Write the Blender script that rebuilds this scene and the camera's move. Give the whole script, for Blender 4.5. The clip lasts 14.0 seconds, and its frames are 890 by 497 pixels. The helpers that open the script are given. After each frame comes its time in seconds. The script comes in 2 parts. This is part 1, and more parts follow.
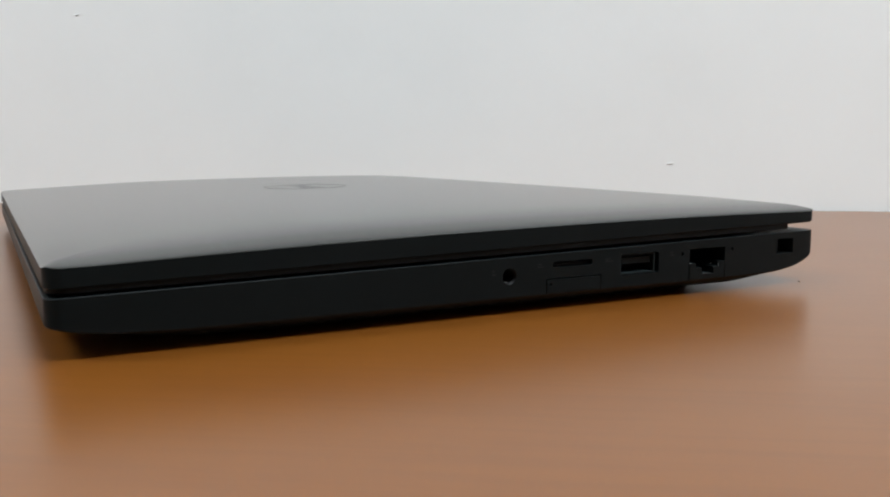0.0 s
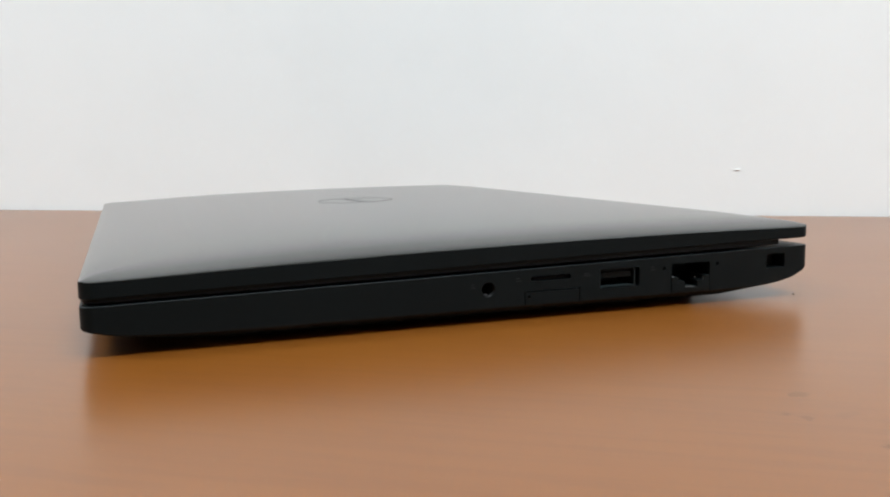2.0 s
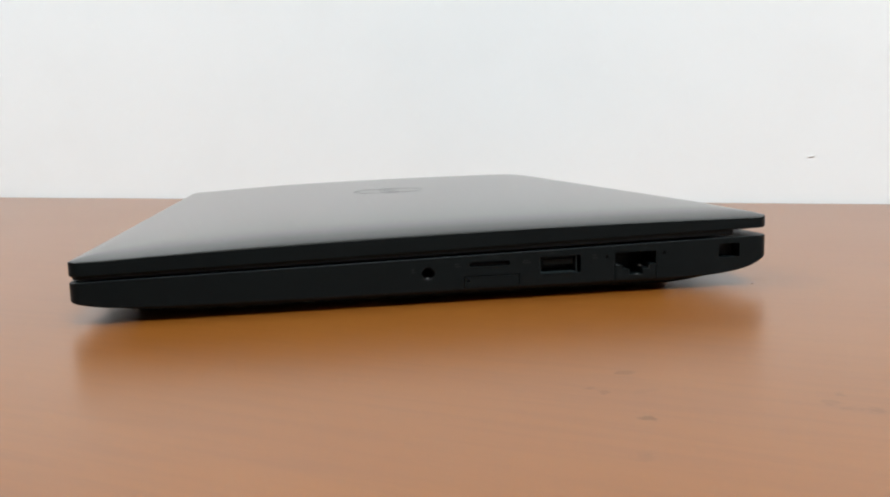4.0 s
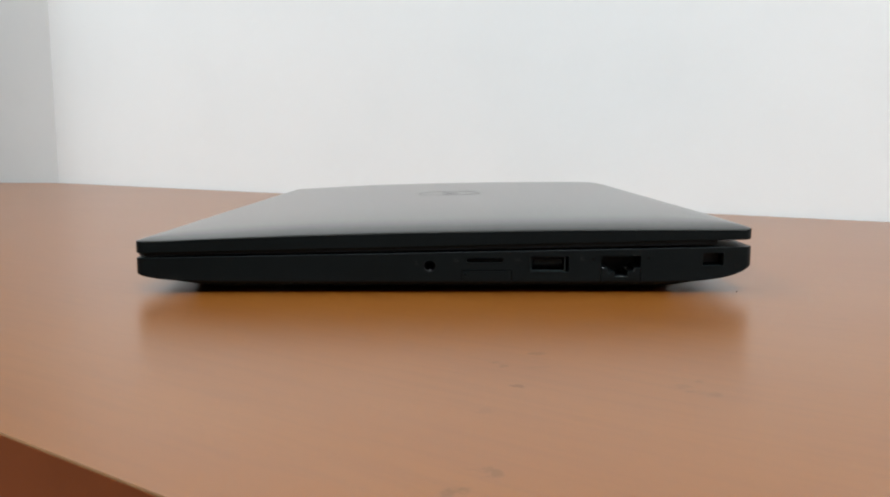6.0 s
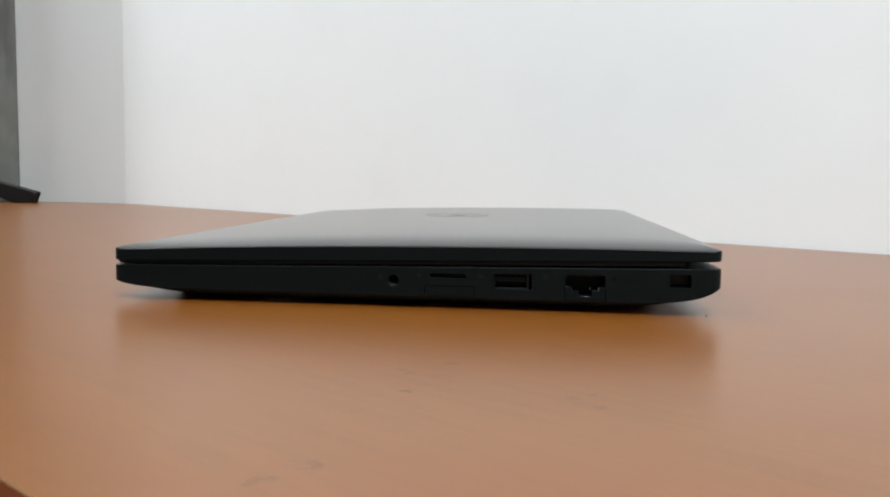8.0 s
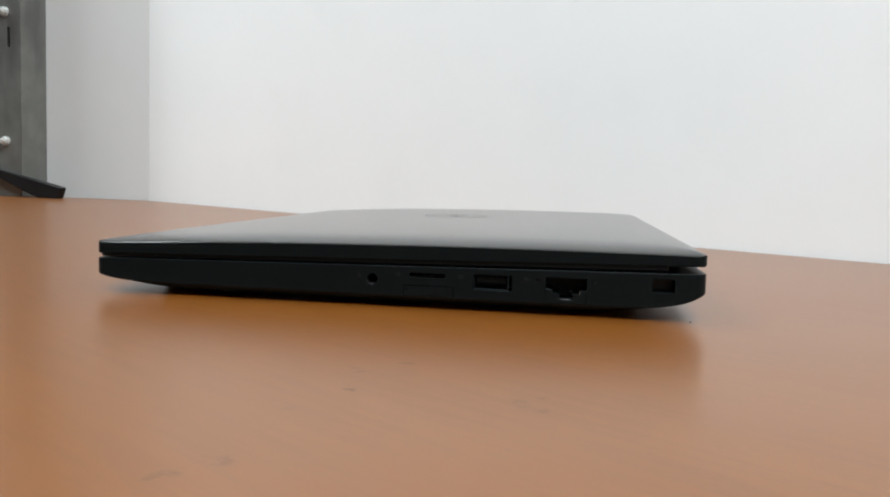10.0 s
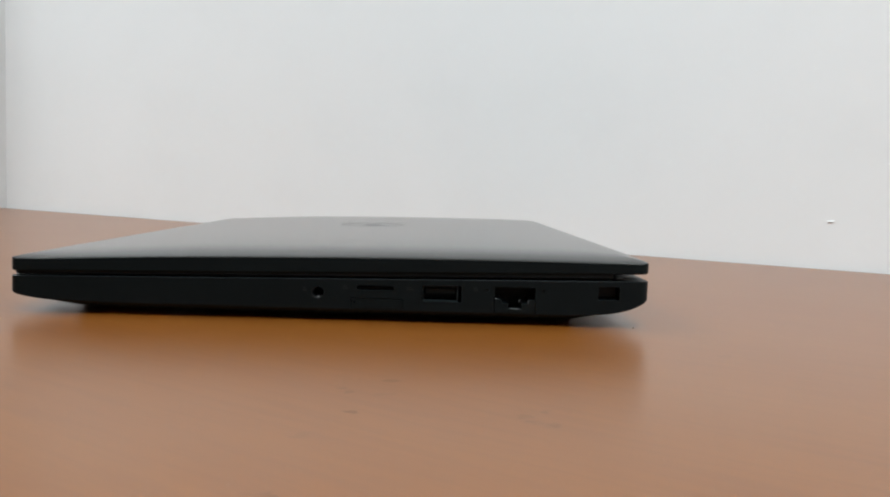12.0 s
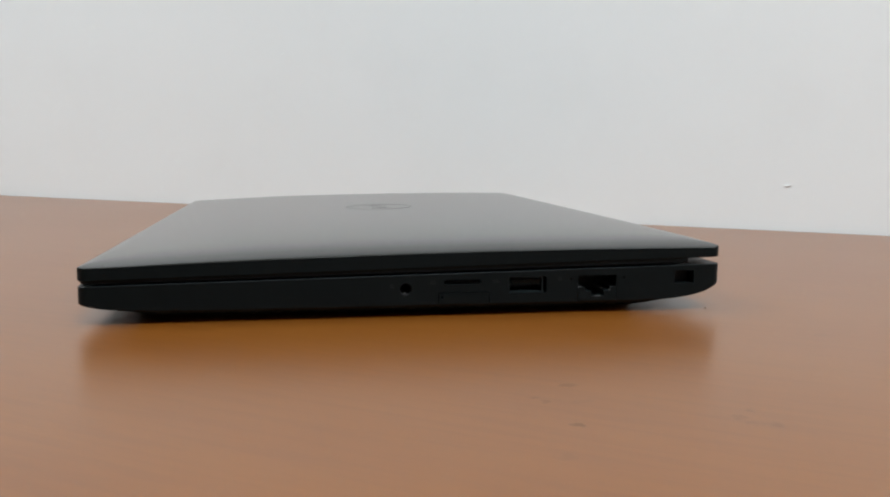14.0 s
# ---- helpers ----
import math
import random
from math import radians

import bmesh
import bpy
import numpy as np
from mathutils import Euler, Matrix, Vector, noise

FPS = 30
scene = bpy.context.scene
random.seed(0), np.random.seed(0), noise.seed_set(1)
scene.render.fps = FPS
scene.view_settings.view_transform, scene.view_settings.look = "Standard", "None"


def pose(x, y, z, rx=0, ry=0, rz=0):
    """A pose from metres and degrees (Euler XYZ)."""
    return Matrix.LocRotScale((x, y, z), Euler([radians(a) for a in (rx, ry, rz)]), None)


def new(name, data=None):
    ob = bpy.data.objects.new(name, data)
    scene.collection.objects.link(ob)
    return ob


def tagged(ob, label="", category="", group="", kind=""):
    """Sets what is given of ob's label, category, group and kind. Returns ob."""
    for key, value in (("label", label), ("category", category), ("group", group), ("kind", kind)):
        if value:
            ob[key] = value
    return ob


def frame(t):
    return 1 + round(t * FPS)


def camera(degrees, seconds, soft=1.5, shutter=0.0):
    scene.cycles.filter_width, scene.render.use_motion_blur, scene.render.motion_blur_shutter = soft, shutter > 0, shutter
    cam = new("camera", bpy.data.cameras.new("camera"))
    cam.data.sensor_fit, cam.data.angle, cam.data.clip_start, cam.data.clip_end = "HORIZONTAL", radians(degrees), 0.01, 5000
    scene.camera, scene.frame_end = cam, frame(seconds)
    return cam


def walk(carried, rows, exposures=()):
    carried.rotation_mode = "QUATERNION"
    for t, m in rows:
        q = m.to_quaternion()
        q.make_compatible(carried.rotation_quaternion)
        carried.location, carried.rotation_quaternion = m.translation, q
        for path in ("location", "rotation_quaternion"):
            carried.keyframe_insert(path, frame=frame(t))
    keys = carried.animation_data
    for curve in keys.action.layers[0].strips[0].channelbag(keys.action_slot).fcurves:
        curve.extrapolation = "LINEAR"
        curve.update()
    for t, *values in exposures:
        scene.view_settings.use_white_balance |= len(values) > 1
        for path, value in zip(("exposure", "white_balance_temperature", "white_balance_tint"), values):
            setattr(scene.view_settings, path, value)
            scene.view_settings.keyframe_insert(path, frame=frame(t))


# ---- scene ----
# Camera: eye in metres, then turns in degrees
PATH = [
    (0.0, -0.00763, -0.17482, 0.04075, 83.256, -0.118, -28.530),
    (0.5, -0.00595, -0.17973, 0.04119, 83.308, -0.143, -28.584),
    (1.0, -0.00455, -0.19150, 0.04368, 83.291, -0.116, -28.429),
    (1.5, 0.00122, -0.20141, 0.04421, 83.407, 0.172, -26.140),
    (2.0, 0.01368, -0.21312, 0.04856, 83.196, 0.694, -20.518),
    (2.5, 0.02525, -0.22152, 0.04907, 82.899, 1.203, -16.709),
    (3.0, 0.04340, -0.23334, 0.04970, 82.529, 1.657, -14.487),
    (5.5, 0.09671, -0.28350, 0.05237, 82.797, 0.328, -2.291),
    (6.0, 0.11359, -0.29512, 0.05267, 82.811, 0.102, 0.396),
    (6.5, 0.12762, -0.29829, 0.05247, 83.235, -0.170, 2.772),
    (7.0, 0.13618, -0.29687, 0.05109, 84.264, -0.634, 4.369),
    (7.5, 0.14305, -0.29619, 0.04966, 85.046, -0.994, 5.378),
    (8.0, 0.15501, -0.29478, 0.04693, 84.996, -0.895, 5.973),
    (10.5, 0.17283, -0.28714, 0.04443, 85.419, -1.987, 8.386),
    (11.0, 0.17128, -0.28653, 0.04293, 85.638, -2.126, 8.255),
    (11.5, 0.16031, -0.28856, 0.04592, 85.629, -1.415, 6.162),
    (12.0, 0.14327, -0.28741, 0.04686, 85.767, -1.785, -1.104),
    (12.5, 0.13007, -0.28201, 0.04990, 83.599, -1.384, -4.248),
    (13.0, 0.11304, -0.28268, 0.05017, 83.158, -1.082, -5.430),
    (13.5, 0.09039, -0.28286, 0.05487, 83.044, -0.441, -5.661),
    (14.0, 0.07128, -0.27826, 0.05721, 83.073, -0.418, -9.777),
]

EXPOSURES = [(0.0, -0.33), (0.5, -0.31), (1.0, -0.30), (1.5, -0.16), (2.0, -0.07), (2.5, -0.01), (3.0, 0.0), (5.5, -0.04), (6.0, -0.12), (7.0, -0.13), (8.0, -0.11),
             (10.5, -0.11), (11.0, -0.16), (11.5, -0.21), (12.0, -0.27), (12.5, -0.32), (13.0, -0.34), (14.0, -0.37)]
cam = camera(56.16, 14.0, soft=2.0)
walk(cam, [(t, pose(x, y, z, rx, ry, rz)) for t, x, y, z, rx, ry, rz in PATH], EXPOSURES)

# The desk stands in the room's corner: its frame has x along the back wall and -y towards the room
DESK = pose(-0.4324, 0.8644, -0.0008, 0, 0, -35.085)
TOP = -0.735          # floor level below the desktop
CEIL = 1.95
ROOM_W = 5.5        # depth of the room

# ---------------------------------------------------------------- light
world = bpy.data.worlds.new("sky")
scene.world = world
world.use_nodes = True
wn = world.node_tree
sky = wn.nodes.new("ShaderNodeTexSky")
sky.sky_type, sky.sun_disc = "NISHITA", False
sky.sun_elevation, sky.sun_rotation = radians(40), radians(200)
wn.links.new(sky.outputs[0], wn.nodes["Background"].inputs[0])
wn.nodes["Background"].inputs[1].default_value = 0.1


def panel_lamp(name, m, sx, sy, watts, colour):
    data = bpy.data.lights.new(name, "AREA")
    data.shape, data.size, data.size_y, data.energy, data.color = "RECTANGLE", sx, sy, watts, colour
    ob = new(name, data)
    ob.matrix_world = m
    return ob


# ceiling panels over the room: middle (desk frame), size, watts
PANELS = [(-0.85, -0.9, 1.2, 0.6, 77), (1.7, -0.9, 1.2, 0.6, 75)]
for u, y, sx, sy, watts in PANELS:
    panel_lamp("ceiling_panel_light", DESK @ pose(u, y, CEIL - 0.035), sx, sy, watts, (0.925, 1.0, 1.04))


# ---------------------------------------------------------------- materials
def material(name, colour, rough=0.5, metal=0.0, spec=0.5):
    mat = bpy.data.materials.new(name)
    mat.use_nodes = True
    b = mat.node_tree.nodes["Principled BSDF"]
    b.inputs["Base Color"].default_value = (*colour, 1)
    b.inputs["Roughness"].default_value = rough
    b.inputs["Metallic"].default_value = metal
    b.inputs["Specular IOR Level"].default_value = spec
    return mat


def nodes_of(mat):
    t = mat.node_tree
    return t, t.nodes["Principled BSDF"], t.nodes.new, t.links.new


def coords(mat, scale=(1, 1, 1)):
    t, b, add, link = nodes_of(mat)
    tc, mp = add("ShaderNodeTexCoord"), add("ShaderNodeMapping")
    mp.inputs["Scale"].default_value = scale
    link(tc.outputs["Object"], mp.inputs["Vector"])
    return mp.outputs["Vector"]


def noise_of(mat, vec, scale, detail=4.0, rough=0.55):
    t, b, add, link = nodes_of(mat)
    n = add("ShaderNodeTexNoise")
    n.inputs["Scale"].default_value, n.inputs["Detail"].default_value, n.inputs["Roughness"].default_value = scale, detail, rough
    link(vec, n.inputs["Vector"])
    return n.outputs["Fac"]


def spread(mat, fac, low, high, a=0.3, z=0.7):
    t, b, add, link = nodes_of(mat)
    m = add("ShaderNodeMapRange")
    m.interpolation_type = "SMOOTHERSTEP"
    for key, v in (("From Min", a), ("From Max", z), ("To Min", low), ("To Max", high)):
        m.inputs[key].default_value = v
    link(fac, m.inputs["Value"])
    return m.outputs["Result"]


def blend(mat, kind, fac, one, two):
    t, b, add, link = nodes_of(mat)
    m = add("ShaderNodeMix")
    m.data_type, m.blend_type = "RGBA", kind
    for sock, v in ((m.inputs["Factor"], fac), (m.inputs[6], one), (m.inputs[7], two)):
        if isinstance(v, bpy.types.NodeSocket):
            link(v, sock)
        else:
            sock.default_value = (*v, 1) if isinstance(v, tuple) else v
    return m.outputs[2]


def bump(mat, height, strength, distance):
    t, b, add, link = nodes_of(mat)
    n = add("ShaderNodeBump")
    n.inputs["Strength"].default_value, n.inputs["Distance"].default_value = strength, distance
    link(height, n.inputs["Height"])
    last = b.inputs["Normal"].links
    if last:
        link(last[0].from_socket, n.inputs["Normal"])
    link(n.outputs[0], b.inputs["Normal"])


def wall_paint(name, colour):
    mat = material(name, colour, 0.6, 0, 0.3)
    t, b, add, link = nodes_of(mat)
    v = coords(mat)
    big, mid, fine = noise_of(mat, v, 1.3, 3), noise_of(mat, v, 9, 4), noise_of(mat, v, 260, 3)
    c = blend(mat, "MIX", spread(mat, big, 0, 1), colour, tuple(k * f for k, f in zip(colour, (0.955, 0.965, 0.97))))
    c = blend(mat, "MULTIPLY", spread(mat, mid, 0, 0.05, 0.45, 0.8), c, (0.6, 0.6, 0.6))
    link(c, b.inputs["Base Color"])
    bump(mat, noise_of(mat, v, 22, 3), 0.25, 0.0015)
    bump(mat, fine, 0.1, 0.0002)
    return mat


# marks on the laminate: place in the world, size across and along, strength
STAINS = [(0.1280, -0.1156, 0.0016, 0.0016, 0.75), (0.1645, -0.1167, 0.0028, 0.0035, 0.42), (0.1698, -0.1115, 0.0016, 0.0018, 0.45),
          (0.1696, -0.1215, 0.0018, 0.0016, 0.5), (0.1193, -0.1640, 0.0028, 0.0022, 0.5), (0.1130, -0.1712, 0.003, 0.003, 0.5),
          (0.1347, -0.0862, 0.0024, 0.0017, 0.55), (0.1261, -0.0984, 0.0022, 0.0016, 0.5), (0.1240, -0.0948, 0.0013, 0.0012, 0.5), (0.1353, -0.1003, 0.0028, 0.0018, 0.25), (0.1217, -0.1327, 0.003, 0.002, 0.3),
          (0.2336, -0.0448, 0.004, 0.003, 0.25)]


def laminate():
    base = (0.161, 0.0536, 0.0065)
    mat = material("orange_brown_wood_laminate", base, 0.28, 0, 0.70)
    t, b, add, link = nodes_of(mat)
    v = coords(mat, (1, 12, 12))
    grain, streak = noise_of(mat, v, 4, 3, 0.5), noise_of(mat, v, 24, 2, 0.5)
    c = blend(mat, "MIX", spread(mat, grain, 0, 0.8), base, (0.151, 0.0489, 0.0058))
    c = blend(mat, "MIX", spread(mat, streak, 0, 0.55, 0.35, 0.75), c, (0.124, 0.0394, 0.0049))
    plain = coords(mat)
    c = blend(mat, "MIX", spread(mat, noise_of(mat, plain, 9, 2), 0, 0.35, 0.3, 0.8), c, (0.162, 0.0566, 0.0079))
    geo = add("ShaderNodeNewGeometry").outputs["Position"]
    rag = noise_of(mat, geo, 260, 2)
    total = None
    for x, y, sx, sy, k in STAINS:
        mp, ln = add("ShaderNodeMapping"), add("ShaderNodeVectorMath")
        mp.vector_type, ln.operation = "TEXTURE", "LENGTH"
        mp.inputs["Location"].default_value, mp.inputs["Scale"].default_value = (x, y, 0), (sx, sy, 1)
        link(geo, mp.inputs["Vector"])
        link(mp.outputs[0], ln.inputs[0])
        d = add("ShaderNodeMath")
        d.operation = "ADD"
        link(ln.outputs["Value"], d.inputs[0])
        link(spread(mat, rag, -0.6, 0.6), d.inputs[1])
        s = spread(mat, d.outputs[0], k * 0.65, 0, 0.1, 1.3)
        if total is None:
            total = s
        else:
            m = add("ShaderNodeMath")
            m.operation = "MAXIMUM"
            link(total, m.inputs[0])
            link(s, m.inputs[1])
            total = m.outputs[0]
    c = blend(mat, "MIX", total, c, (0.035, 0.018, 0.008))
    link(spread(mat, total, 0.70, 0.35, 0, 0.7), b.inputs["Specular IOR Level"])
    link(c, b.inputs["Base Color"])
    link(spread(mat, noise_of(mat, plain, 5, 2), 0.277, 0.286, 0.2, 0.8), b.inputs["Roughness"])
    return mat


def plastic(name, colour, rough, grain=2500, wear=0.25, spec=0.5, fine=0.15):
    mat = material(name, colour, rough, 0, spec)
    t, b, add, link = nodes_of(mat)
    v = coords(mat)
    c = blend(mat, "MIX", spread(mat, noise_of(mat, v, 28, 4), 0, wear, 0.2, 0.8), colour, tuple(min(1, k * 1.5 + 0.002) for k in colour))
    link(c, b.inputs["Base Color"])
    bump(mat, noise_of(mat, v, grain, 2), fine, 0.00004)
    return mat


WALL = wall_paint("white_wall_paint", (0.84, 0.84, 0.832))
# greyer copy of the white paint: the corner wall's shade is in its colour
WALL_SIDE = wall_paint("shaded_wall_paint", (0.63, 0.627, 0.615))
# for unseen walls, coloured dark so the laptop's side reflects a dim room
WALL_DIM = wall_paint("unseen_wall_dim_paint", (0.3, 0.3, 0.3))
WALL_FAR = wall_paint("unseen_wall_dark_paint", (0.045, 0.05, 0.055))
CEILING = wall_paint("ceiling_paint", (0.82, 0.82, 0.81))
FLOOR = plastic("grey_floor_tile", (0.16, 0.15, 0.14), 0.4, 300)
LAMINATE = laminate()
EDGE = plastic("dark_red_brown_edge_band", (0.225, 0.053, 0.012), 0.55, 900, 0.5, 0.12)
EDGE_LIP = plastic("worn_edge_lip", (0.11, 0.055, 0.024), 0.7, 900, 0.4, 0.05)
PANEL = plastic("desk_panel", (0.33, 0.15, 0.05), 0.4, 300)
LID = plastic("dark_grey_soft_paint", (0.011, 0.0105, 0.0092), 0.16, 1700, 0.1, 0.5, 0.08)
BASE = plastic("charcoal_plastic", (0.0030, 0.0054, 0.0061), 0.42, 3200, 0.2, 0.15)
DARK = plastic("black_plastic", (0.005, 0.005, 0.0055), 0.5, 3000, 0.2, 0.3)
BEZEL = plastic("black_bezel_plastic", (0.003, 0.0045, 0.005), 0.45, 3200, 0.2, 0.15)
USB_STEEL = material("dull_steel", (0.015, 0.024, 0.026), 0.45, 0.2, 0.4)
RUBBER = plastic("black_rubber", (0.012, 0.012, 0.012), 0.7, 1500)
STEEL = material("smoked_steel", (0.10, 0.10, 0.10), 0.25, 1.0)
CHROME = material("dark_chrome", (0.08, 0.08, 0.08), 0.3, 1.0)
CLIP = material("dull_clip_steel", (0.4, 0.4, 0.4), 0.5, 0.6)
PRINT = material("grey_print", (0.0085, 0.0105, 0.011), 0.5, 0, 0.3)
POST = plastic("grey_green_steel_paint", (0.2, 0.202, 0.186), 0.34, 400, 0.5)
# dark mottling painted in for the steel's uneven reflections
reflection_mottle = spread(POST, noise_of(POST, coords(POST, (1, 1, 0.35)), 22, 3), 0, 0.75, 0.35, 0.7)
worn = POST.node_tree.nodes["Principled BSDF"].inputs["Base Color"]
POST.node_tree.links.new(blend(POST, "MIX", reflection_mottle, worn.links[0].from_socket, (0.115, 0.108, 0.108)), worn)
POST.node_tree.nodes["Principled BSDF"].inputs["Metallic"].default_value = 0.55
ZINC = material("zinc_bolt", (0.62, 0.63, 0.61), 0.45, 0.4)
FRAME = plastic("white_lamp_frame", (0.75, 0.75, 0.74), 0.4, 500)
DIFFUSER = material("lamp_diffuser", (0.9, 0.9, 0.9), 0.6)
CRUMB = material("dark_crumb", (0.03, 0.022, 0.016), 0.8)


# ---------------------------------------------------------------- mesh helpers
def part(name, bm, mat, parent=None, label=""):
    """Links a bmesh as one mesh object, under a thing or a part where one is given."""
    me = bpy.data.meshes.new(name)
    bmesh.ops.recalc_face_normals(bm, faces=bm.faces[:])
    bm.to_mesh(me)
    bm.free()
    me.materials.append(mat)
    me.shade_smooth()
    me.set_sharp_from_angle(angle=radians(32))
    ob = new(name, me)
    if parent is not None:
        ob.parent = parent
        ob.matrix_parent_inverse = parent.matrix_basis.inverted() if parent.parent is None else Matrix.Identity(4)
    if label:
        ob["label"] = label
    return ob


def holder(name, m):
    ob = new(name)
    ob.empty_display_size = 0.02
    ob.matrix_basis = m
    return ob


def block(bm, lo, hi, bevel=0.0, seg=2, m=None):
    lo, hi = Vector(lo), Vector(hi)
    mid, size = (lo + hi) / 2, hi - lo
    made = bmesh.ops.create_cube(bm, size=1, matrix=Matrix.Translation(mid) @ Matrix.Diagonal((*size, 1)))
    vs = made["verts"]
    if bevel:
        es = list({e for v in vs for e in v.link_edges})
        r = bmesh.ops.bevel(bm, geom=es, offset=bevel, segments=seg, affect="EDGES", profile=0.5)
        vs = list({v for f in r["faces"] for v in f.verts} | {v for v in vs if v.is_valid})
    if m is not None:
        bmesh.ops.transform(bm, matrix=m, verts=vs)
    return vs


def prism(bm, outline, offset):
    """A solid from a planar outline (list of points) pushed along offset."""
    a = [bm.verts.new(p) for p in outline]
    b = [bm.verts.new(Vector(p) + Vector(offset)) for p in outline]
    bm.faces.new(a)
    bm.faces.new(b[::-1])
    n = len(a)
    for i in range(n):
        bm.faces.new((a[i], b[i], b[(i + 1) % n], a[(i + 1) % n]))
    return a + b


def tube(bm, r, depth, m, seg=24, r2=None):
    return bmesh.ops.create_cone(bm, cap_ends=True, segments=seg, radius1=r, radius2=r if r2 is None else r2, depth=depth, matrix=m)["verts"]


def lerp_table(table, x):
    for (x0, z0), (x1, z1) in zip(table, table[1:]):
        if x <= x1:
            k = max(0.0, (x - x0) / (x1 - x0))
            return z0 + (z1 - z0) * k
    return table[-1][1]


def smooth_table(table, x, soft=0.0035):
    """The table's line with its corners rounded off."""
    lo, hi = table[0][0], table[-1][0]
    return sum(w * lerp_table(table, min(hi, max(lo, x + k * soft))) for k, w in ((-1, 0.15), (-0.5, 0.2), (0, 0.3), (0.5, 0.2), (1, 0.15)))


# ---------------------------------------------------------------- room
def wall_box(bm, p, q, z0, z1, thick, ext=(0.0, 0.0)):
    """A wall's slab from p to q (desk frame), its inner face on the line and its body to the left of p to q."""
    p, q = Vector((*p, 0)), Vector((*q, 0))
    d = (q - p).normalized()
    p, q = p - d * ext[0], q + d * ext[1]
    n = Vector((-d.y, d.x, 0)) * thick
    prism(bm, [DESK @ (v + Vector((0, 0, z0))) for v in (p, q, q + n, p + n)], (0, 0, z1 - z0))


SIDE = Vector((-0.8578, -0.5140, 0))
BEND = SIDE * 0.45
WALLS = [("wall_back", (0, 0), (2.7, 0), WALL, (0.1, 0.1)),
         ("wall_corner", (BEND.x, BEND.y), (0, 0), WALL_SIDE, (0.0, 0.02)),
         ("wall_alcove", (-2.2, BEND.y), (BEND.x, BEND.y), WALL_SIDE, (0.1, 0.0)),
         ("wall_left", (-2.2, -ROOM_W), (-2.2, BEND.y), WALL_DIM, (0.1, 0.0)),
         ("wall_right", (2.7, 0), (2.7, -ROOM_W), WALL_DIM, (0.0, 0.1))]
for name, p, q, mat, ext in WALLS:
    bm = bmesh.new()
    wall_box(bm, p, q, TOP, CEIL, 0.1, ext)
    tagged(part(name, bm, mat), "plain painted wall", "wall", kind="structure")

# unseen front wall, near black in place of an unlit room
bm = bmesh.new()
wall_box(bm, (2.7, -ROOM_W), (-2.2, -ROOM_W), TOP, CEIL, 0.1)
tagged(part("wall_front", bm, WALL_FAR), "plain painted wall", "wall", kind="structure")

ROOM = [(-2.3, 0.1), (2.8, 0.1), (2.8, -ROOM_W - 0.1), (-2.3, -ROOM_W - 0.1)]
for name, z0, z1, mat, text in (("floor", TOP - 0.1, TOP, FLOOR, "plain grey-brown floor"), ("ceiling", CEIL, CEIL + 0.1, CEILING, "plain white ceiling")):
    bm = bmesh.new()
    prism(bm, [DESK @ Vector((x, y, z0)) for x, y in ROOM], (0, 0, z1 - z0))
    tagged(part(name, bm, mat), text, name, kind="structure")

# the light panels' housings
for u, y, sx, sy, watts in PANELS:
    lamp = tagged(holder("ceiling_light", DESK @ pose(u, y, CEIL)), "flat white ceiling light panel", "ceiling light", "ceiling lights")
    bm = bmesh.new()
    for lo, hi in (((-sx / 2 - 0.03, -sy / 2 - 0.03, -0.045), (sx / 2 + 0.03, -sy / 2, 0)), ((-sx / 2 - 0.03, sy / 2, -0.045), (sx / 2 + 0.03, sy / 2 + 0.03, 0)),
                   ((-sx / 2 - 0.03, -sy / 2, -0.045), (-sx / 2, sy / 2, 0)), ((sx / 2, -sy / 2, -0.045), (sx / 2 + 0.03, sy / 2, 0))):
        block(bm, lo, hi)
    bmesh.ops.transform(bm, matrix=lamp.matrix_basis, verts=bm.verts[:])
    part("frame", bm, FRAME, lamp)
    bm = bmesh.new()
    block(bm, (-sx / 2 + 0.001, -sy / 2 + 0.001, -0.03), (sx / 2 - 0.001, sy / 2 - 0.001, -0.02))
    bmesh.ops.transform(bm, matrix=lamp.matrix_basis, verts=bm.verts[:])
    part("diffuser", bm, DIFFUSER, lamp)


def wall_flake(u, z, w, h, lift):
    """A small chip in the paint whose upper rim stands off the wall."""
    bm = bmesh.new()
    n = 10
    top = [bm.verts.new((w * (i / n - 0.5), -lift * math.sin(math.pi * i / n), h * 0.5 * math.sin(math.pi * i / n) + w * 0.12 * (i / n - 0.5) + random.uniform(-0.06, 0.06) * h)) for i in range(n + 1)]
    low = [bm.verts.new((w * (i / n - 0.5) * 0.92, -0.0002, -h * 0.5 * math.sin(math.pi * i / n) + w * 0.12 * (i / n - 0.5))) for i in range(n + 1)]
    back = [bm.verts.new((v.co.x, 0.0004, v.co.z)) for v in top]
    for i in range(n):
        bm.faces.new((top[i], top[i + 1], low[i + 1], low[i]))
        bm.faces.new((back[i], back[i + 1], top[i + 1], top[i]))
    bmesh.ops.transform(bm, matrix=DESK @ pose(u, -0.0003, z), verts=bm.verts[:])
    return tagged(part("paint_chip", bm, WALL), "small raised chip in the white wall paint", "paint chip")


wall_flake(1.0352, 0.0326, 0.0042, 0.0010, 0.00003)
wall_flake(0.597, 0.1415, 0.0030, 0.0008, 0.00002)

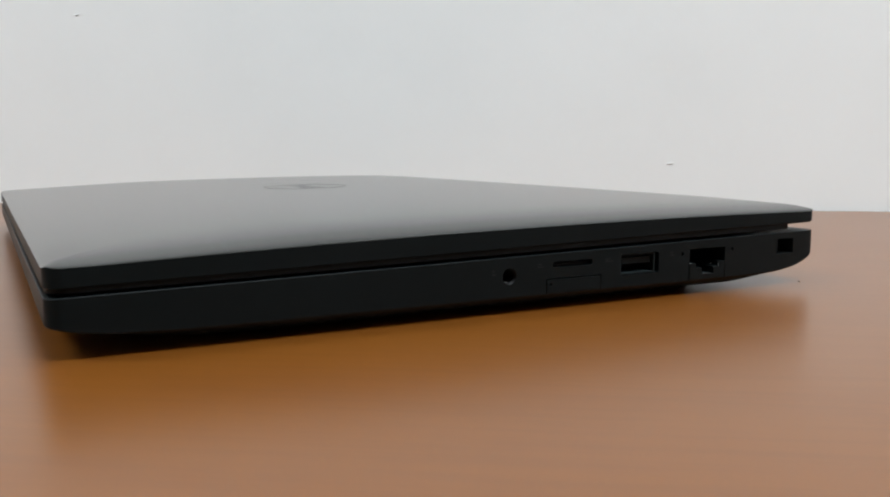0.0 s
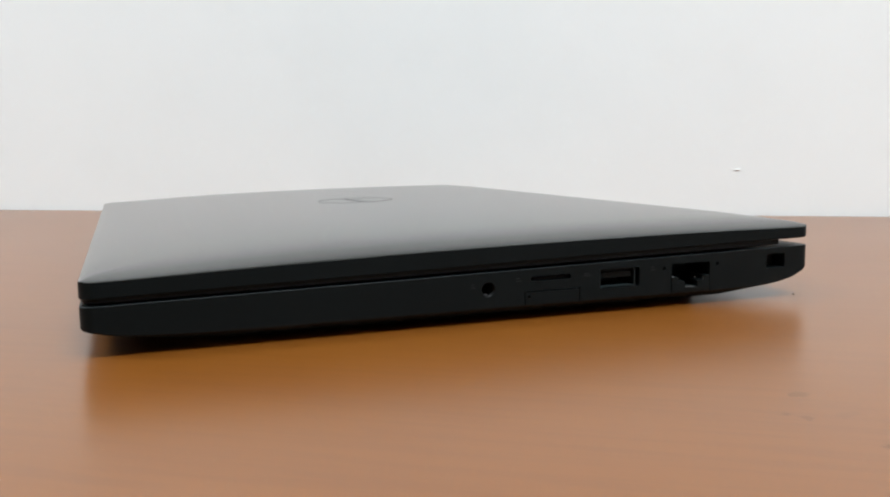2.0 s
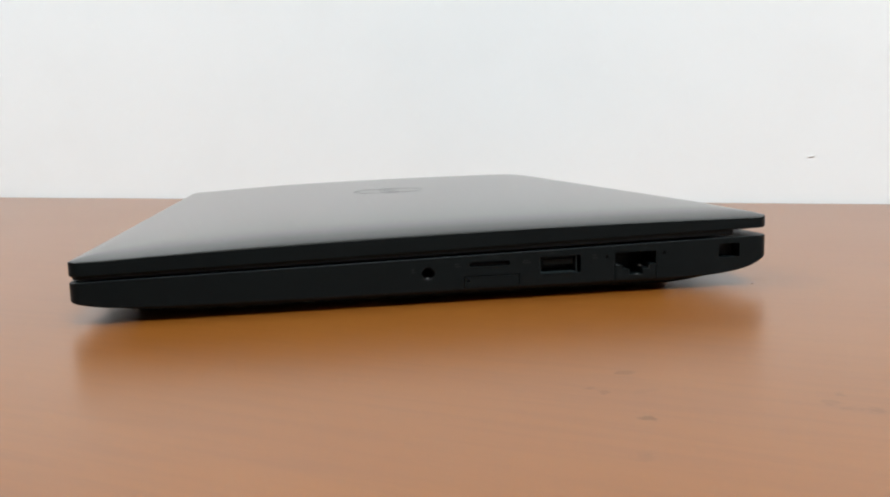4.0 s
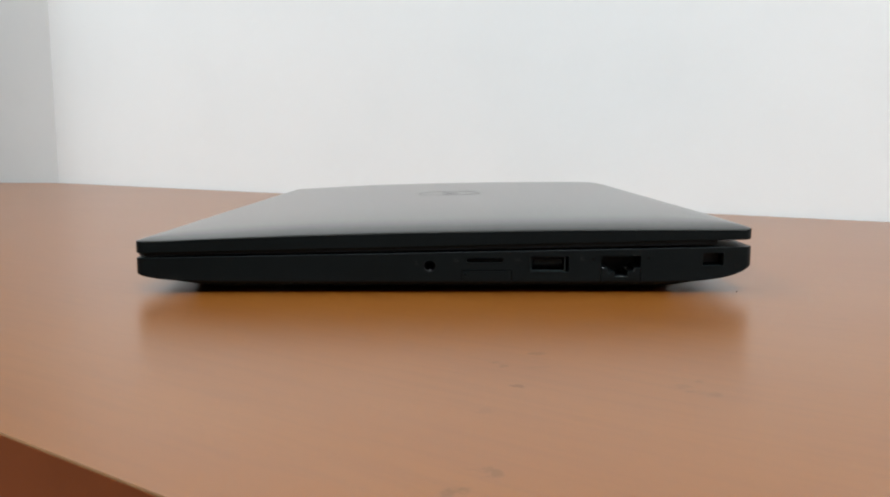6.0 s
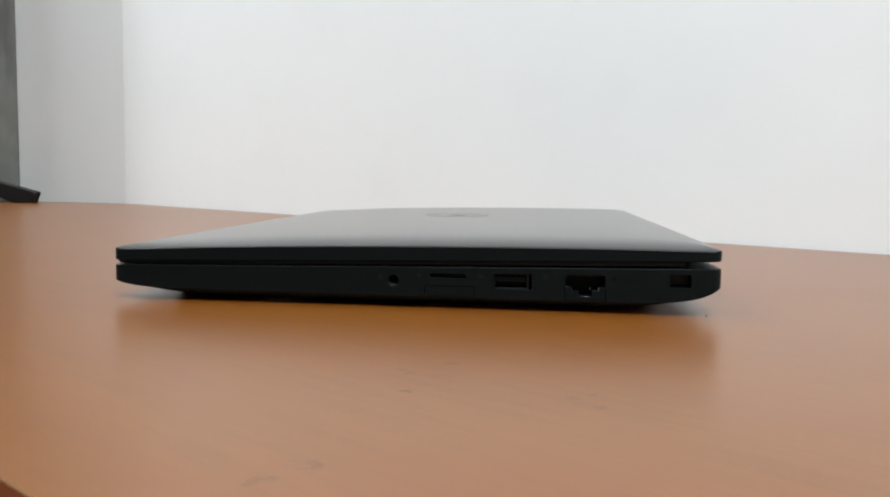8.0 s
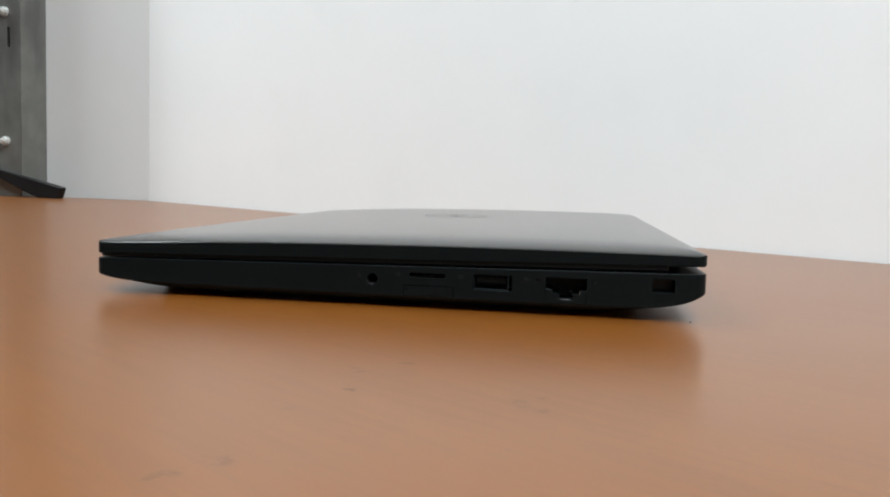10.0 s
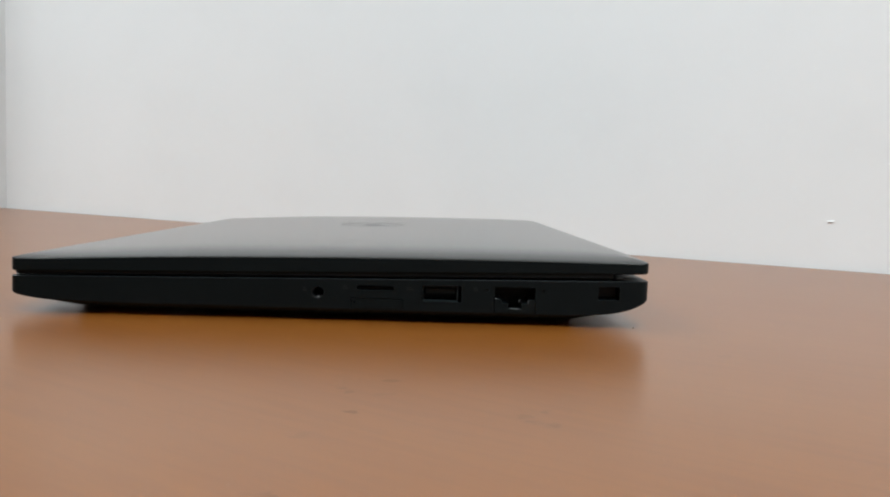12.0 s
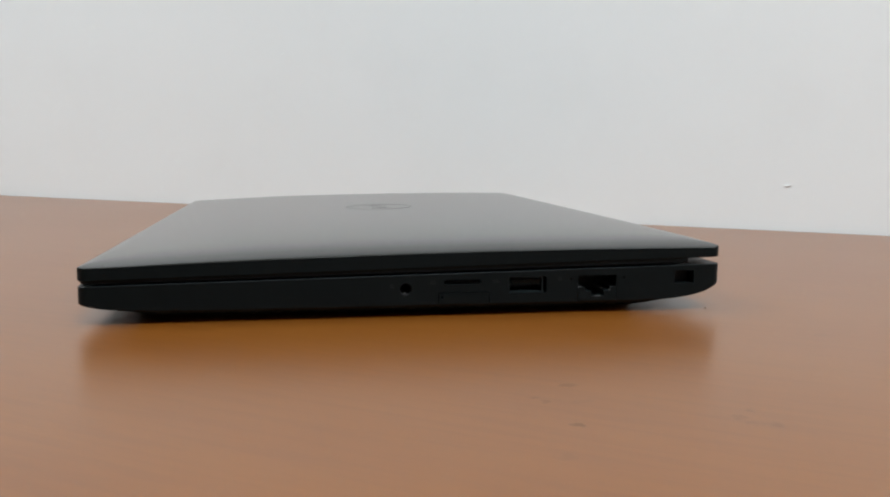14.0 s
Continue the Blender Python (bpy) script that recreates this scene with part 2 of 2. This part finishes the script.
# ---------------------------------------------------------------- desk
desk = tagged(holder("desk", DESK @ pose(0.8, -0.28, TOP)), "wooden desk with an orange-brown laminate top and dark edge band", "desk")
DEPTH = 0.5618
bm = bmesh.new()
outline = [(0.003, -0.003), (1.95, -0.003), (1.95, -DEPTH + 0.001), (BEND.x, -DEPTH + 0.001), (BEND.x + 0.003, BEND.y - 0.003)]
prism(bm, [DESK @ Vector((x, y, -0.022)) for x, y in outline], (0, 0, 0.022))
for k in range(1, 16):
    for co, no in ((Vector((0, -0.035 * k, 0)), Vector((0, 1, 0))), (Vector((0.12 * k, 0, 0)), Vector((1, 0, 0)))):
        bmesh.ops.bisect_plane(bm, geom=bm.verts[:] + bm.edges[:] + bm.faces[:], plane_co=DESK @ co, plane_no=DESK.to_3x3() @ no)
top = part("tabletop", bm, LAMINATE, desk)
# object coordinates of the grain follow the desk
top.data.transform(DESK.inverted())
top.matrix_basis = DESK
bm = bmesh.new()
prof = [(0.0, 0.0), (-0.0002, -0.00004), (-0.00034, -0.00012), (-0.0004, -0.0003), (0.0, -0.0003)]
prism(bm, [DESK @ Vector((BEND.x, -DEPTH + 0.001 + y, z)) for y, z in prof], (DESK.to_3x3() @ Vector((1.95 - BEND.x, 0, 0))))
part("edge_lip", bm, EDGE_LIP, desk, "worn rounded lip")
bm = bmesh.new()
block(bm, (BEND.x, -DEPTH + 0.00055, -0.03), (1.95, -DEPTH + 0.00099, -0.0003), m=DESK)
part("edge_band", bm, EDGE, desk, "dark red-brown edge band")
for u in (-0.3, 1.9):
    bm = bmesh.new()
    block(bm, (u, -0.5, TOP), (u + 0.025, -0.26, -0.0225), 0.001, 1, DESK)
    part("side_panel", bm, PANEL, desk)

# a dark crumb beside the laptop
bm = bmesh.new()
bmesh.ops.create_icosphere(bm, subdivisions=2, radius=0.00025)
for v in bm.verts:
    v.co = v.co * (1 + 0.35 * noise.noise(v.co * 1500)) * 1.0
    v.co.z = max(v.co.z * 0.6, -0.0003)
    v.co.x *= 1.5
bmesh.ops.transform(bm, matrix=pose(0.2166, 0.0018, -0.00058), verts=bm.verts[:])
tagged(part("crumb", bm, CRUMB), "tiny dark crumb lying on the desk", "crumb")

# ---------------------------------------------------------------- laptop
LX, LY = 0.2213, 0.331


def skewed(x, y):
    """The outline is a hair wider at its far end."""
    return x + y / LY * (-0.003 + 0.0055 * x / LX)


def squared(x, y):
    return (x + 0.003 * y / LY) / (1 + 0.0055 / LX * y / LY)


def ring_points(inset, radius, nx=100, ny=10, nc=8):
    x0, x1, y0, y1 = inset, LX - inset, inset, LY - inset
    r = max(0.0004, min(radius - inset * 0.5, (x1 - x0) / 2 - 0.0004))
    pts = []
    for cx, cy, a0, (tx, ty), n in ((x1 - r, y0 + r, -90, (x1, y1 - r), ny), (x1 - r, y1 - r, 0, (x0 + r, y1), nx),
                                    (x0 + r, y1 - r, 90, (x0, y0 + r), ny), (x0 + r, y0 + r, 180, (x1 - r, y0), nx)):
        for i in range(nc + 1):
            a = radians(a0 + 90 * i / nc)
            pts.append((cx + r * math.cos(a), cy + r * math.sin(a)))
        px, py = pts[-1]
        for i in range(1, n):
            pts.append((px + (tx - px) * i / n, py + (ty - py) * i / n))
    return [(skewed(x, y), y) for x, y in pts]


def loft(levels):
    """A closed shell from rings: (inset, corner radius, height as a function of x)."""
    bm = bmesh.new()
    rings = []
    for inset, radius, height in levels:
        rings.append([bm.verts.new((x, y, height(x))) for x, y in ring_points(inset, radius)])
    for a, b in zip(rings, rings[1:]):
        for i in range(len(a)):
            j = (i + 1) % len(a)
            bm.faces.new((a[i], a[j], b[j], b[i]))
    bm.faces.new(rings[0][::-1])
    bm.faces.new(rings[-1])
    return bm


def slope(front, rear):
    return lambda x: front + (rear - front) * x / LX


SIDE_LOW = [(0, 0.0068), (0.003, 0.0058), (0.007, 0.0050), (0.013, 0.0044), (0.022, 0.0040), (0.035, 0.0038), (0.19, 0.0037), (0.200, 0.0039),
            (0.206, 0.0044), (0.211, 0.0052), (0.215, 0.0062), (0.218, 0.0074), (0.2198, 0.0088), (0.2205, 0.0100)]
BELLY = [(0, 0.0060), (0.006, 0.0046), (0.012, 0.0034), (0.02, 0.0021), (0.03, 0.0013), (0.05, 0.0010), (0.188, 0.0010), (0.195, 0.0016), (0.203, 0.0032), (0.211, 0.0050),
         (0.2213, 0.0087)]
side_low = lambda x: smooth_table(SIDE_LOW, x)
belly = lambda x: smooth_table(BELLY, x, 0.0015)
base_top = slope(0.0120, 0.0160)

laptop = tagged(holder("laptop", pose(0.11, 0.165, 0)), "closed dark grey business laptop lying on the desk", "laptop")
base_bm = loft([(0.030, 0.006, belly), (0.012, 0.006, lambda x: belly(x) + 0.0002), (0.004, 0.0055, lambda x: 0.9 * belly(x) + 0.1 * side_low(x)),
                (0.0014, 0.0052, lambda x: 0.5 * belly(x) + 0.5 * side_low(x)), (0.0003, 0.0035, lambda x: side_low(x) - 0.0004), (0.0, 0.0035, side_low),
                (0.0, 0.0035, lambda x: base_top(x) - 0.00015), (0.00015, 0.0035, lambda x: base_top(x) - 0.00002), (0.0006, 0.0035, base_top), (0.003, 0.0035, base_top)])

# openings in the side that the camera faces: (kind, x, z, width, height, depth)
cut = bmesh.new()


def slot(bm, x0, x1, z0, z1, depth, r, front=-0.002, seg=4):
    pts = []
    for cx, cz, a0 in ((x1 - r, z0 + r, -90), (x1 - r, z1 - r, 0), (x0 + r, z1 - r, 90), (x0 + r, z0 + r, 180)):
        for i in range(seg + 1):
            a = radians(a0 + 90 * i / seg)
            pts.append((cx + r * math.cos(a), front, cz + r * math.sin(a)))
    return prism(bm, pts, (0, depth - front, 0))


SLOTS = [(0.1193, 0.1323, 0.0105, 0.0120, 0.006, 0.0007), (0.1420, 0.1557, 0.0068, 0.0126, 0.010, 0.0006), (0.1673, 0.1814, 0.0085, 0.0127, 0.012, 0.0002),
         (0.1696, 0.1793, 0.0071, 0.0088, 0.012, 0.0002), (0.1719, 0.1770, 0.0052, 0.0075, 0.012, 0.0002), (0.2034, 0.2108, 0.0092, 0.0138, 0.006, 0.0003)]
for x0, x1, z0, z1, depth, r in SLOTS:
    slot(cut, x0, x1, z0, z1, depth, r)
across = pose(0, 0, 0, 90, 0, 0)
tube(cut, 0.0021, 0.02, Matrix.Translation((0.1060, 0.008, 0.0091)) @ across, 32)
for x, z, r in ((0.1645, 0.0115, 0.00055), (0.1842, 0.01185, 0.00055), (0.1187, 0.0061, 0.00045)):
    tube(cut, r, 0.008, Matrix.Translation((x, 0.002, z)) @ across, 12)
# seams round the card tray and the network port's flap
for x0, x1, z0, z1 in ((0.1173, 0.1354, 0.0074, 0.00765), (0.1173, 0.11755, 0.0036, 0.00765), (0.13515, 0.1354, 0.0036, 0.00765),
                       (0.1671, 0.16735, 0.003, 0.0085), (0.18135, 0.1816, 0.003, 0.0085)):
    block(cut, (x0, -0.002, z0), (x1, 0.0012, z1))


def carved(bm, cutter):
    a, b = bpy.data.meshes.new("solid"), bpy.data.meshes.new("cutter")
    for m, mesh in ((bm, a), (cutter, b)):
        bmesh.ops.recalc_face_normals(m, faces=m.faces[:])
        m.to_mesh(mesh)
        m.free()
    oa, ob = new("solid", a), new("cutter", b)
    mod = oa.modifiers.new("cut", "BOOLEAN")
    mod.operation, mod.solver, mod.object, mod.use_self = "DIFFERENCE", "EXACT", ob, True
    dg = bpy.context.evaluated_depsgraph_get()
    mesh = bpy.data.meshes.new_from_object(oa.evaluated_get(dg))
    out = bmesh.new()
    out.from_mesh(mesh)
    for o in (oa, ob):
        bpy.data.objects.remove(o)
    for m in (a, b, mesh):
        bpy.data.meshes.remove(m)
    return out


base = part("base", carved(base_bm, cut), BASE, laptop, "charcoal base with ports along its side")

# rubber feet
for lo, hi in (((0.0108, 0.0315, -0.0008), (0.024, 0.105, 0.0037)), ((0.0108, 0.226, -0.0008), (0.024, 0.2995, 0.0037)), ((0.187, 0.034, -0.0008), (0.200, 0.297, 0.0030))):
    bm = bmesh.new()
    ease = 0.0035 if lo[0] < 0.1 else 0.0015
    prism(bm, [(lo[0] + ease, lo[1], lo[2]), (hi[0], lo[1], lo[2]), (hi[0], lo[1], hi[2]), (lo[0] - 0.3 * ease, lo[1], hi[2]), (lo[0] + 0.2 * ease, lo[1], 0.55 * hi[2])],
          (0, hi[1] - lo[1], 0))
    part("rubber_foot", bm, RUBBER, laptop, "black rubber foot")

# lid: shell with a softly crowned top, and the screen's bezel under it
lid_low, lid_edge = slope(0.0136, 0.0185), lambda x: 0.0178 + 0.0040 * x / LX + 0.0013 * max(0.0, 1 - ((x - 0.116) / 0.106) ** 2)
RISE = [(0, 0), (0.0003, 0.0003), (0.0008, 0.0005), (0.0015, 0.00072), (0.0025, 0.001), (0.004, 0.0013), (0.006, 0.0017), (0.009, 0.0021), (0.013, 0.0025), (0.019, 0.0029),
        (0.028, 0.0032), (0.042, 0.0035), (0.06, 0.0038), (0.08, 0.0040), (0.105, 0.0041)]
levels = [(0.002, 0.0035, lid_low), (0.0004, 0.0035, lid_low), (0.0, 0.0035, lambda x: lid_low(x) + 0.0004), (0.0, 0.0035, lambda x: lid_edge(x) - 0.0002),
          (0.0, 0.0035, lid_edge)]
for d, c in RISE[1:]:
    levels.append((d, 0.0035 + d * 0.5, lid_edge))


def crown(x, y):
    """Rise of the lid's softly rolled top over its rim."""
    dx = 2.3 * max(0.0, min(squared(x, y), LX - squared(x, y)))
    low = 0.65 + 0.35 * min(1.0, squared(x, y) / 0.06)
    a, b = (max(low * lerp_table(RISE, d), 1e-6) for d in (dx, max(0.0, min(y, LY - y))))
    return (a ** -6 + b ** -6) ** (-1 / 6)


lid_bm = loft(levels)
for v in lid_bm.verts:
    if v.co.z >= lid_edge(v.co.x) - 1e-6:
        v.co.z += crown(v.co.x, v.co.y)
lid = part("lid", lid_bm, LID, laptop, "dark grey lid with a matt top, its sides coloured darker as shade")
# side faces take the darker charcoal: shade by facing, put into the colour
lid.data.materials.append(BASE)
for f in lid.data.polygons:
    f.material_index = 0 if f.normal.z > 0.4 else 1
bm = loft([(0.002, 0.004, slope(0.0125, 0.0168)), (0.0007, 0.005, slope(0.0126, 0.0169)), (0.0005, 0.005, slope(0.0129, 0.0172)), (0.0005, 0.005, slope(0.0140, 0.0189)), (0.006, 0.005, slope(0.0142, 0.019))])
for v in bm.verts:
    v.co.x = min(v.co.x, 0.2085)
part("bezel", bm, BEZEL, lid, "black screen bezel")
bm = bmesh.new()
block(bm, (0.2035, 0.028, 0.0150), (0.2165, 0.303, 0.0192), 0.0015, 2)
part("hinge", bm, DARK, laptop, "black hinge bar")

# emblem on the lid: a ring with a plain slanted mark
EX, EY = 0.1129, 0.1750
tilt = pose(EX, EY, 0, 0, 0, 90)


def inlay(bm, proud):
    """Lays a flat shape on the lid's crown, a hair proud of it."""
    bmesh.ops.transform(bm, matrix=tilt, verts=bm.verts[:])
    for v in bm.verts:
        v.co.z += lid_edge(v.co.x) + crown(v.co.x, v.co.y) + proud


bm = bmesh.new()
n = 72
rows = []
for i in range(n):
    a = 2 * math.pi * i / n
    rows.append([bm.verts.new((r * math.cos(a), r * math.sin(a), z)) for r, z in ((0.0171, -0.0006), (0.01714, 0.0), (0.01768, 0.0), (0.01772, -0.0006))])
for i in range(n):
    a, b = rows[i], rows[(i + 1) % n]
    for k in range(4):
        bm.faces.new((a[k], b[k], b[(k + 1) % 4], a[(k + 1) % 4]))
inlay(bm, 0.00005)
part("emblem_ring", bm, CHROME, lid, "chrome ring emblem")
bm = bmesh.new()
for k, (x, y, w, h, turn) in enumerate(((-0.0108, 0, 0.0018, 0.0085, 0), (-0.0072, 0, 0.0030, 0.0085, 24), (-0.0020, 0.0, 0.0085, 0.0018, 40), (0.0050, 0, 0.0016, 0.0085, 0), (0.0098, 0, 0.0016, 0.0085, 0))):
    block(bm, (-w / 2, -h / 2, -0.0006), (w / 2, h / 2, 0.0), m=pose(x, y, 0, 0, 0, turn))
inlay(bm, 0.00003)
part("emblem_mark", bm, STEEL, lid, "smoked steel plain mark inside the ring")

# audio jack
bm = bmesh.new()
for r0, r1, y0, y1 in ((0.00185, 0.00208, 0.0003, 0.011),):
    n, rows = 32, []
    for i in range(n):
        a = 2 * math.pi * i / n
        rows.append([bm.verts.new((0.1060 + r * math.cos(a), y, 0.0091 + r * math.sin(a))) for r, y in ((r1, y0), (r0, y0 + 0.0003), (r0, y1), (r1, y1))])
    for i in range(n):
        a, b = rows[i], rows[(i + 1) % n]
        for k in range(4):
            bm.faces.new((a[k], b[k], b[(k + 1) % 4], a[(k + 1) % 4]))
jack = part("audio_jack", bm, DARK, laptop, "black round audio jack")
bm = bmesh.new()
block(bm, (0.1056, 0.0014, 0.00733), (0.1064, 0.0030, 0.0075), 0.00008, 1)
part("contact", bm, CLIP, jack, "small bright contact spring")

# memory card slot: spring gate inside
bm = bmesh.new()
block(bm, (0.1201, 0.0012, 0.0109), (0.1320, 0.0022, 0.0113), 0.0001, 1)
part("card_gate", bm, DARK, laptop)
# card tray plate, a hair proud
bm = bmesh.new()
slot(bm, 0.11765, 0.13505, 0.0042, 0.0073, 0.0008, 0.0002, front=-0.0001)
hole = bmesh.new()
tube(hole, 0.00042, 0.004, Matrix.Translation((0.1187, 0.0, 0.0061)) @ across, 12)
part("sim_tray", carved(bm, hole), BASE, laptop, "charcoal card tray with a pinhole")

# usb socket: shell, tongue
bm = bmesh.new()
outer, inner = (0.1423, 0.1544, 0.0071, 0.0123), (0.14245, 0.15415, 0.00728, 0.01215)
loops = []
for (x0, x1, z0, z1), y in ((outer, 0.0004), (inner, 0.0004), (inner, 0.0095), (outer, 0.0095)):
    loops.append([bm.verts.new(p) for p in ((x0, y, z0), (x1, y, z0), (x1, y, z1), (x0, y, z1))])
for a, b in zip(loops, loops[1:] + loops[:1]):
    for i in range(4):
        bm.faces.new((a[i], a[(i + 1) % 4], b[(i + 1) % 4], b[i]))
usb = part("usb_socket", bm, USB_STEEL, laptop, "steel usb socket")
bm = bmesh.new()
block(bm, (0.1432, 0.0012, 0.0096), (0.1535, 0.0094, 0.0115), 0.0002, 1)
part("tongue", bm, BASE, usb, "black plastic tongue")
bm = bmesh.new()
block(bm, (0.1427, 0.0094, 0.0074), (0.1540, 0.0097, 0.0120))
part("back_plate", bm, DARK, usb)

# network port: contacts, steel clips, hinged flap with a notch
bm = bmesh.new()
for i in range(8):
    x = 0.1708 + i * 0.00102
    block(bm, (x, 0.0075, 0.0118), (x + 0.0004, 0.011, 0.0120))
part("contact_row", bm, CHROME, laptop, "row of dull contacts")
bm = bmesh.new()
pts = [(0.1675, 0.0042), (0.1812, 0.0042), (0.1812, 0.0083), (0.1791, 0.0083), (0.1791, 0.0069), (0.1768, 0.0069), (0.1768, 0.0051),
       (0.1721, 0.0051), (0.1721, 0.0069), (0.1698, 0.0069), (0.1698, 0.0083), (0.1675, 0.0083)]
prism(bm, [(x, -0.00012, z) for x, z in pts], (0, 0.0009, 0))
part("port_flap", bm, BASE, laptop, "charcoal hinged flap of the network port")
for x0, x1, z0, z1 in ((0.1674, 0.1684, 0.00835, 0.00855), (0.1674, 0.16755, 0.0077, 0.0084), (0.1697, 0.16982, 0.0071, 0.0083), (0.1720, 0.17212, 0.0056, 0.0068),
                       (0.1730, 0.1757, 0.0052, 0.00525), (0.1758, 0.17605, 0.0080, 0.0083), (0.1768, 0.1774, 0.0069, 0.0070), (0.17895, 0.1791, 0.0070, 0.0082)):
    bm = bmesh.new()
    block(bm, (x0, 0.0001, z0), (x1, 0.0003, z1), 0.00003, 1)
    part("clip", bm, CLIP, laptop, "steel clip")
# indicator lights beside the network port (off)
for x, z in ((0.1645, 0.0115), (0.1842, 0.01185)):
    bm = bmesh.new()
    tube(bm, 0.00052, 0.001, Matrix.Translation((x, 0.0012, z)) @ across, 12)
    part("indicator_light", bm, DARK, laptop)
# lock slot: steel-backed cavity
bm = bmesh.new()
block(bm, (0.2036, 0.0052, 0.0094), (0.2106, 0.0059, 0.0136), 0.0002, 1)
part("lock_plate", bm, DARK, laptop)

# printed port symbols, too small to read
for x, z, w, h in ((0.1155, 0.0112, 0.0018, 0.0011), (0.1378, 0.0113, 0.0026, 0.0010), (0.1606, 0.0117, 0.0017, 0.0012), (0.1014, 0.0102, 0.0013, 0.0013)):
    bm = bmesh.new()
    block(bm, (x - w / 2, -0.00004, z - h / 2), (x + w / 2, 0.0001, z - h / 6))
    block(bm, (x - w / 2, -0.00004, z + h / 6), (x + w / 5, 0.0001, z + h / 2))
    part("port_symbol", bm, PRINT, laptop, "small grey printed port symbol")

# ---------------------------------------------------------------- steel upright against the corner wall
# frame: x along the wall away from the corner, y out into the room
NORMAL = Vector((0.5140, -0.8578, 0))
CORNER = DESK @ Matrix((( SIDE.x, NORMAL.x, 0, 0), (SIDE.y, NORMAL.y, 0, 0), (0, 0, 1, 0), (0, 0, 0, 1)))
upright = tagged(holder("steel_upright", CORNER @ pose(0.19, 0.02, 0)), "grey-green slotted steel upright standing against the wall", "upright")
S0, NY = 0.170, 0.051
bm = bmesh.new()
prism(bm, [(S0, 0.001, 0.0005), (S0 + 0.003, 0.001, 0.0005), (S0 + 0.003, NY, 0.0005), (S0, NY, 0.0005)], (0, 0, 1.2))
bmesh.ops.transform(bm, matrix=CORNER, verts=bm.verts[:])
part("flange", bm, POST, upright)
# unseen return flange, added to block light behind the slots
bm = bmesh.new()
block(bm, (S0 + 0.057, 0.001, 0.0005), (S0 + 0.06, NY - 0.0002, 1.2), m=CORNER)
part("flange", bm, POST, upright)
bm = bmesh.new()
block(bm, (S0, NY, 0.0005), (S0 + 0.06, NY + 0.003, 1.2005))
cutter = bmesh.new()
for z in (0.228, 0.412, 0.596):
    pts = [(S0 + 0.020 + 0.0025 * math.cos(radians(a)), NY - 0.01, z + (0.012 if a < 180 else -0.012) + 0.0025 * math.sin(radians(a))) for a in list(range(0, 181, 30)) + list(range(180, 361, 30))]
    prism(cutter, pts, (0, 0.03, 0))
face = carved(bm, cutter)
bmesh.ops.transform(face, matrix=CORNER, verts=face.verts[:])
part("slotted_flange", face, POST, upright, "grey-green flange with long slots")
for z in (0.080, 0.264, 0.448):
    bm = bmesh.new()
    at = Matrix.Translation((S0 + 0.026, NY + 0.003, z)) @ across
    tube(bm, 0.0068, 0.0016, at @ pose(0, 0, -0.0008), 24)
    tube(bm, 0.0056, 0.005, at @ pose(0, 0, -0.004), 6)
    tube(bm, 0.0033, 0.007, at @ pose(0, 0, -0.0095), 16)
    bmesh.ops.transform(bm, matrix=CORNER, verts=bm.verts[:])
    part("bolt", bm, ZINC, upright, "zinc bolt with nut")

# black stand whose leg rises from the desktop in front of the upright
stand = tagged(holder("stand", CORNER @ pose(0.13, 0.06, 0)), "black plastic stand leg with a blunt foot on the desk", "stand")
bm = bmesh.new()
pts = [(0.104, 0.0), (0.098, 0.0150), (0.101, 0.0165), (0.215, 0.0415), (0.33, 0.068), (0.33, 0.062), (0.216, 0.0350), (0.192, 0.0240), (0.158, 0.0085), (0.136, 0.0)]
prism(bm, [(s, 0.052, z) for s, z in pts], (0, 0.013, 0))
bmesh.ops.bevel(bm, geom=bm.edges[:], offset=0.001, segments=1, affect="EDGES")
bmesh.ops.transform(bm, matrix=CORNER, verts=bm.verts[:])
part("leg", bm, DARK, stand)
